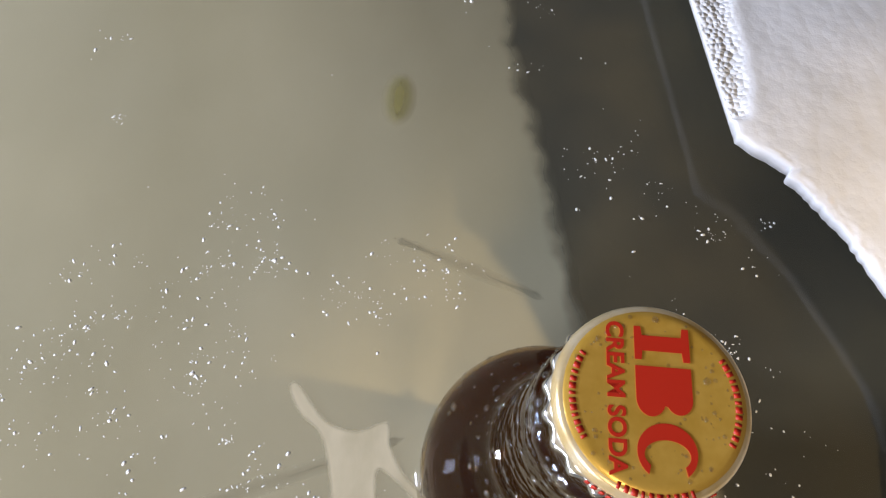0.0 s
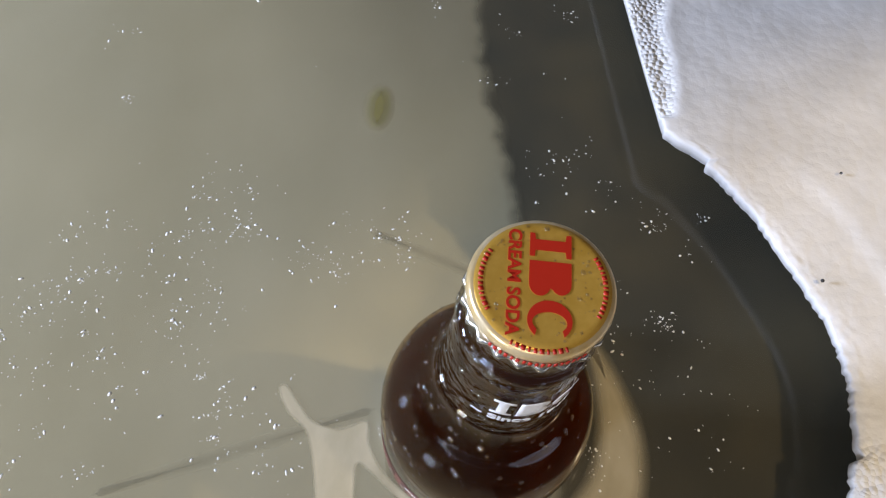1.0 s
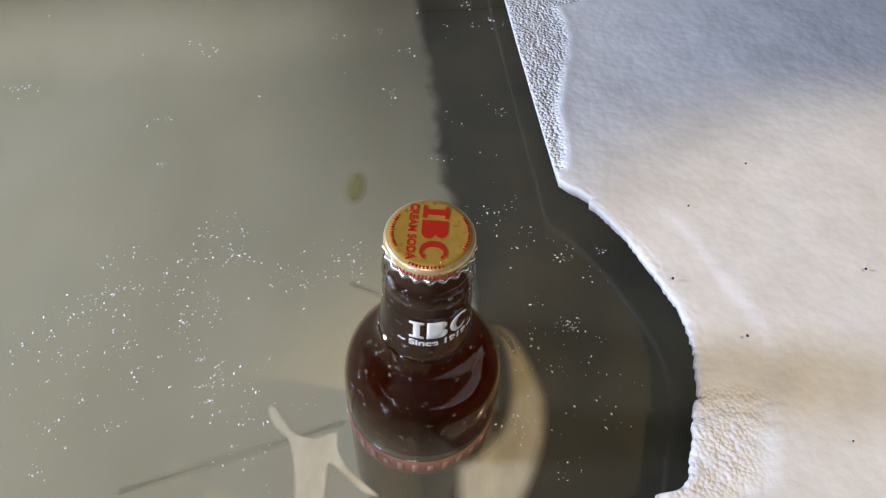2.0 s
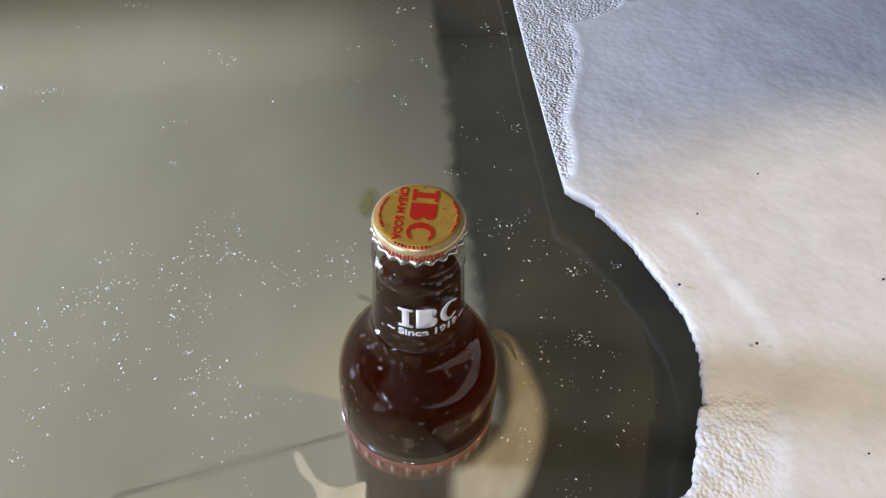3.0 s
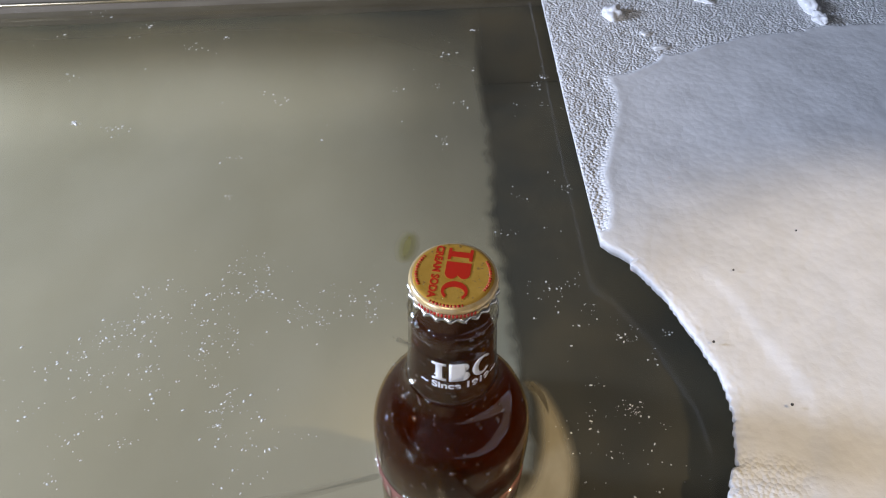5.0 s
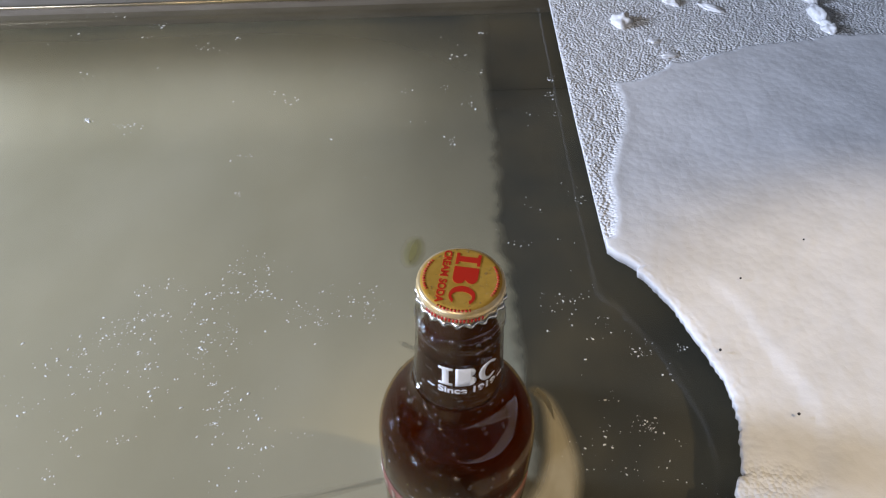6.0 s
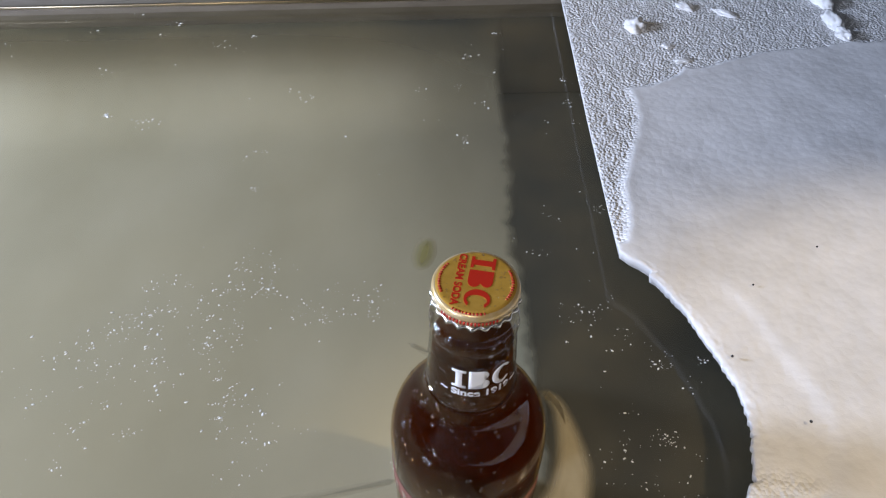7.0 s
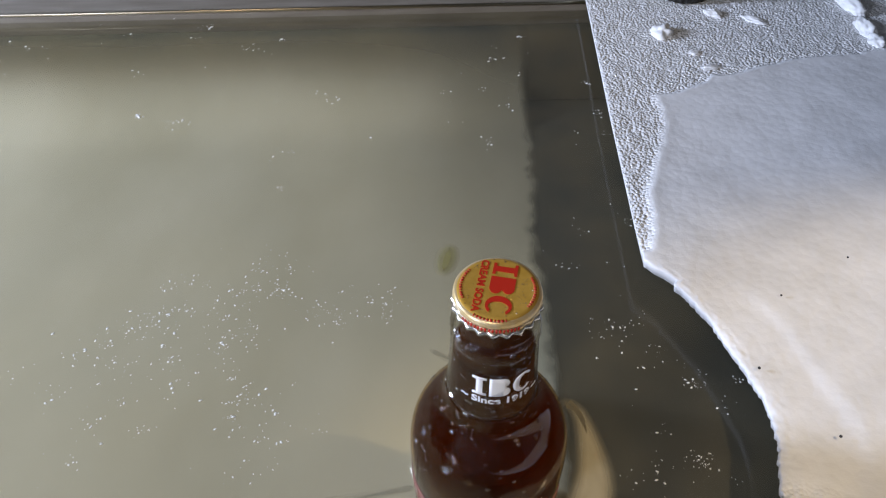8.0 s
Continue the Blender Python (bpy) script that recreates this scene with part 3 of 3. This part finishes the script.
def plate(bm, outline, holes=(), depth=0.0001):
    """A thin plate with an outline and holes, in the xy plane."""
    edges = []
    for loop in (outline, *holes):
        vs = [bm.verts.new((x, y, 0)) for x, y in loop]
        edges += [bm.edges.new((a, b)) for a, b in zip(vs, vs[1:] + vs[:1])]
    faces = [f for f in bmesh.ops.triangle_fill(bm, use_beauty=True, edges=edges)["geom"] if isinstance(f, bmesh.types.BMFace)]
    more = bmesh.ops.extrude_face_region(bm, geom=faces)["geom"]
    bmesh.ops.translate(bm, verts=[v for v in more if isinstance(v, bmesh.types.BMVert)], vec=(0, 0, depth))
    bmesh.ops.recalc_face_normals(bm, faces=bm.faces)
    return bm


def arc(cx, cy, rx, ry, a0, a1, steps=20):
    return [(cx + rx * math.cos(radians(a0 + (a1 - a0) * i / steps)), cy + ry * math.sin(radians(a0 + (a1 - a0) * i / steps))) for i in range(steps + 1)]


def emblem():
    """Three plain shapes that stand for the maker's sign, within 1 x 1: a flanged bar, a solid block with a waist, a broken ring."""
    bar = [(-1.0, -0.5), (-0.52, -0.5), (-0.52, -0.38), (-0.65, -0.36), (-0.65, 0.36), (-0.52, 0.38), (-0.52, 0.5), (-1.0, 0.5), (-1.0, 0.38), (-0.87, 0.36), (-0.87, -0.36), (-1.0, -0.38)]
    block = [(-0.43, -0.5)] + arc(0.02, -0.24, 0.24, 0.26, -90, 70, 12) + arc(0.0, 0.26, 0.22, 0.24, -55, 90, 12) + [(-0.43, 0.5)]
    holes = []
    ring = arc(0.72, 0.0, 0.38, 0.52, 40, 320, 28) + arc(0.76, 0.0, 0.2, 0.40, 312, 48, 28)
    return ((bar, ()), (block, holes), (ring, ()))


def print_on_cap(crown):
    z = TOP + 0.00012
    turn = Matrix.Rotation(radians(-90), 4, "Z")          # the print reads away from the basin's back
    for outline, holes in emblem():
        bm = plate(bmesh.new(), [(x * 0.0098, y * 0.0076) for x, y in outline], [[(x * 0.0098, y * 0.0076) for x, y in h] for h in holes])
        part("emblem", bm, red_ink, crown, "red printed emblem shape", m=Matrix.Translation((0.0012, 0.0002, z)) @ turn, smooth=False)
    part("lettering", letters("CREAM SODA", 0.0033), red_ink, crown, "red printed words CREAM SODA", m=Matrix.Translation((-0.0054, 0.0002, z)) @ turn, smooth=False)
    # small curved lines of print along the edge, too fine to read
    for a0, a1 in ((150, 215), (-28, 38), (245, 295)):
        for k in range(int((a1 - a0) / 5)):
            a = radians(a0 + k * 5)
            w = 0.00022 + 0.00010 * ((k * 7) % 3)
            bm = boxed((-0.00045, -w, 0), (0.00045, w, 0.0001))
            r = 0.0112 if a0 != 245 else 0.0125
            part("print_mark", bm, red_ink, crown, m=Matrix.Translation((r * math.cos(a), r * math.sin(a), z - (0.00010 if r < 0.0115 else 0.00022))) @ Matrix.Rotation(a, 4, "Z"))


def wrap(bm, radius, z, middle):
    """Bends a flat print round the bottle's neck, about the angle middle."""
    for v in bm.verts:
        a = middle + v.co.x / radius
        r = radius + v.co.z
        v.co = Vector((r * math.cos(a), r * math.sin(a), z + v.co.y))
    return bm


def cut(bm, width):
    """Cuts a flat print into narrow strips so that it can bend."""
    x = min(v.co.x for v in bm.verts) + width
    end = max(v.co.x for v in bm.verts)
    while x < end:
        bmesh.ops.bisect_plane(bm, geom=bm.verts[:] + bm.edges[:] + bm.faces[:], plane_co=(x, 0, 0), plane_no=(1, 0, 0))
        x += width
    return bm


def print_on_neck(base, up):
    middle = radians(-70)
    for outline, holes in emblem():
        bm = plate(bmesh.new(), [(x * 0.0100, y * 0.0098) for x, y in outline], [[(x * 0.0100, y * 0.0098) for x, y in h] for h in holes])
        part("emblem", wrap(cut(bm, 0.0012), 0.01515, 0.0705, middle), white_ink, base, "white printed emblem shape", m=up)
    part("lettering", wrap(cut(letters("~ Since 1919 ~", 0.0047), 0.0012), 0.01555, 0.0632, middle), white_ink, base, "white printed words Since 1919", m=up)
    # the red label under the water, with pale bars of print
    front = radians(-90)
    part("label_band", wrap(cut(boxed((-0.042, -0.007, 0), (0.042, 0.007, 0.0002)), 0.002), 0.0307, -0.0105, front), label_red, base, "red printed label band", m=up)
    for k in range(11):
        x = -0.030 + 0.006 * k
        h = 0.0036 if k % 3 else 0.0026
        part("label_mark", wrap(boxed((x - 0.0012, -h, 0), (x + 0.0012, h, 0.0002)), 0.0310, -0.0105, front), label_pale, base, "pale printed bar", m=up)


SODA, SODA_UP = bottle()


# ---- water drops ----
def beads(bm, place, normal, r):
    """A flattened round drop on a surface."""
    q = Vector(normal).to_track_quat("Z", "Y").to_matrix().to_4x4()
    m = Matrix.Translation(place) @ q @ Matrix.Diagonal((r, r, r * 0.4, 1))
    bmesh.ops.create_icosphere(bm, subdivisions=2, radius=1, matrix=m)


rng = random.Random(5)
bm = bmesh.new()
for _ in range(150):
    a, d = rng.uniform(0, 6.283), 0.0118 * math.sqrt(rng.random())
    beads(bm, (d * math.cos(a), d * math.sin(a), TOP), (0, 0, 1), rng.choice((0.00014, 0.00018, 0.00024, 0.00034)))
for x, y, r in ((0.0072, 0.003, 0.0006), (0.0005, 0.0112, 0.0005)):
    beads(bm, (x, y, TOP), (0, 0, 1), r)
part("cap_drops", bm, cap_water, SODA, "clear water drops", m=SODA_UP, kind="stuff")
bm = bmesh.new()
prof = smooth_profile(OUTER, 5)
for _ in range(560):
    (r, z), (r2, z2) = rng.choice([(p, q) for p, q in zip(prof, prof[1:]) if 0.003 < p[1] < 0.088])
    a = rng.uniform(0, 6.283)
    slope = Vector((z2 - z, 0, r - r2)).normalized()
    beads(bm, (r * math.cos(a), r * math.sin(a), z), (slope.x * math.cos(a), slope.x * math.sin(a), slope.z), rng.choice((0.0003, 0.0004, 0.0005, 0.0007, 0.0009)))
part("glass_drops", bm, bead_water, SODA, "clear water drops", m=SODA_UP, kind="stuff")

# ---- pale patches that paint light on the water ----
# Light cast through the bottle onto the water, painted as a pale patch.
patch("light_patch", [(0.0365, 0.026), (0.028, 0.029), (0.034, 0.021), (0.0365, 0.0), (0.033, -0.016), (0.024, -0.027), (0.016, -0.034), (0.02, -0.052), (0.034, -0.052), (0.044, -0.035), (0.050, -0.012), (0.047, 0.006)], 0.0007, "pale beige patch painting light cast on the water beside the bottle", 0.6, None, 0.0035)
# A bright thing's reflection in the water, painted as a flat patch.
REFLECTION = patch("light_patch", [(-0.0012, -0.0008), (0.0008, 0.0008), (0.006, -0.005), (0.011, -0.0095), (0.019, -0.011), (0.0268, -0.008), (0.0285, -0.0145), (0.034, -0.0225), (0.046, -0.031), (0.040, -0.030), (0.030, -0.0225), (0.0255, -0.021), (0.026, -0.032), (0.024, -0.052), (0.016, -0.052), (0.015, -0.032), (0.010, -0.014), (0.003, -0.0075)], 0.0009, "pale beige forked patch painting a reflection in the water")

def seam(x, y, x2, y2):
    """A soft dark line in the pale floor."""
    n_ = Vector((y - y2, x2 - x)).normalized() * 0.0024
    mx, my = (x + x2) / 2, (y + y2) / 2
    return tagged(patch("floor_seam", [(x, y), (mx - n_.x, my - n_.y), (x2, y2), (mx + n_.x, my + n_.y)], DEEP + 0.0014, "soft dark seam line in the pale floor", 0.11, dark_line, 0.0022), category="seam", group="seams in the silt")


seam(-0.0517, 0.108, 0.0155, 0.085)
seam(-0.150, -0.0255, -0.040, 0.020)

# ---- floating flecks ----
MOVERS = []


def flecks(clumps, seed, label):
    rng = random.Random(seed)
    bm = bmesh.new()
    for x, y, spread, count, size in clumps:
        left = int(count * 2.1)
        while left > 0:
            # a few flecks keep together, as foam does
            cx, cy, near, many = rng.gauss(x, spread), rng.gauss(y, spread * 0.8), rng.uniform(0.0012, 0.0065), rng.choice((1, 1, 2, 4, 7, 11))
            left -= many
            for _ in range(many):
                px, py = rng.gauss(cx, near), rng.gauss(cy, near * 0.7)
                if (px - HOLE.x) ** 2 + py ** 2 < 0.035 ** 2:
                    continue
                r = 0.8 * size * rng.choice((0.3, 0.4, 0.5, 0.6, 0.8, 1.3))
                m = Matrix.Translation((px, py, 0.0007)) @ Matrix.Rotation(rng.uniform(0, 3.1), 4, "Z") @ Matrix.Diagonal((r * rng.uniform(0.8, 1.7), r * rng.uniform(0.5, 1.0), r * 0.15, 1))
                bmesh.ops.create_icosphere(bm, subdivisions=1, radius=1, matrix=m)
    return thing("floating_flecks", bm, foam, label=label, category="flecks", group="flecks on the water", kind="stuff")


MOVERS.append((flecks([(-0.11, 0.06, 0.012, 70, 0.0006), (-0.125, 0.025, 0.022, 120, 0.0006), (-0.085, -0.01, 0.012, 50, 0.0006), (-0.15, 0.0, 0.02, 70, 0.0006), (-0.06, 0.05, 0.013, 50, 0.0005), (-0.045, 0.068, 0.006, 12, 0.0006), (-0.12, -0.05, 0.03, 40, 0.0005)], 1, "small white foam flecks drifting on murky water"), (-0.0042, 0.0012)))
MOVERS.append((flecks([(-0.22, 0.20, 0.05, 26, 0.0011), (-0.08, 0.22, 0.03, 16, 0.0008), (-0.02, 0.28, 0.03, 18, 0.0008), (-0.3, 0.1, 0.06, 22, 0.0009), (-0.35, 0.25, 0.05, 18, 0.0012), (-0.12, 0.13, 0.04, 12, 0.0006)], 2, "scattered larger white foam flecks on the water"), (-0.0006, 0.0046)))
MOVERS.append((flecks([(0.042, 0.082, 0.012, 26, 0.0005), (0.066, 0.06, 0.016, 22, 0.0005), (0.07, 0.02, 0.014, 40, 0.0005), (0.06, -0.02, 0.016, 30, 0.0005), (0.03, 0.14, 0.02, 20, 0.0005), (0.02, 0.25, 0.02, 20, 0.0006)], 3, "small white foam flecks beside the ice sheet"), (0.0036, -0.0034)))

# ---- small things ----
BLUR = patch("yellow_leaf", [(-0.058 + x, 0.185 + y) for x, y in arc(0, 0, 0.0062, 0.0135, 0, 330, 11)], DEEP + 0.0018, "faint yellow leaf on the floor under the murky water", 0.5, yellow_film, 0.0045)
tagged(BLUR, category="leaf")


def rubber_foot():
    bm = lathe(bmesh.new(), [(0.018, 0.0), (0.0205, 0.002), (0.021, 0.006), (0.021, 0.03), (0.019, 0.034), (0.005, 0.035)], 120, lambda a, r, z: r + (0.0007 * math.cos(30 * a) if 0.001 < z < 0.032 else 0))
    thing("rubber_knob", bm, rubber, Matrix.Translation((0.083, 0.3895, LEVEL - 0.001)), "black ribbed rubber knob on the frosted ice", "knob")


rubber_foot()
for x, y, r in ((0.1035, 0.048, 0.0006), (0.13, 0.022, 0.0006), (0.16, -0.02, 0.0004), (0.117, 0.09, 0.0005), (0.19, 0.06, 0.0006), (0.15, 0.12, 0.0005)):
    bm = bmesh.new()
    bmesh.ops.create_icosphere(bm, subdivisions=2, radius=r)
    thing("grit_speck", bm, grit, Matrix.Translation((x, y, LEVEL + 0.0022)), "tiny black grit speck lying on the frost", "grit", "grit on the frost")


def motions():
    # The painted reflection is keyed to slide with the camera's view.
    walk(REFLECTION, [(t, pose(x, y, 0.0009)) for t, x, y in ((0.0, -0.068, 0.019), (0.5, -0.065, 0.010), (1.0, -0.062, 0.003), (1.5, -0.064, -0.005), (3.0, -0.042, -0.032), (4.0, -0.040, -0.044), (6.0, -0.040, -0.060), (8.0, -0.040, -0.064))])
    for ob, (dx, dy) in MOVERS:
        walk(ob, [(t, pose(dx * (t - 3.5), dy * (t - 3.5), 0)) for t in (0.0, 2.0, 4.0, 6.0, 8.0)])


motions()
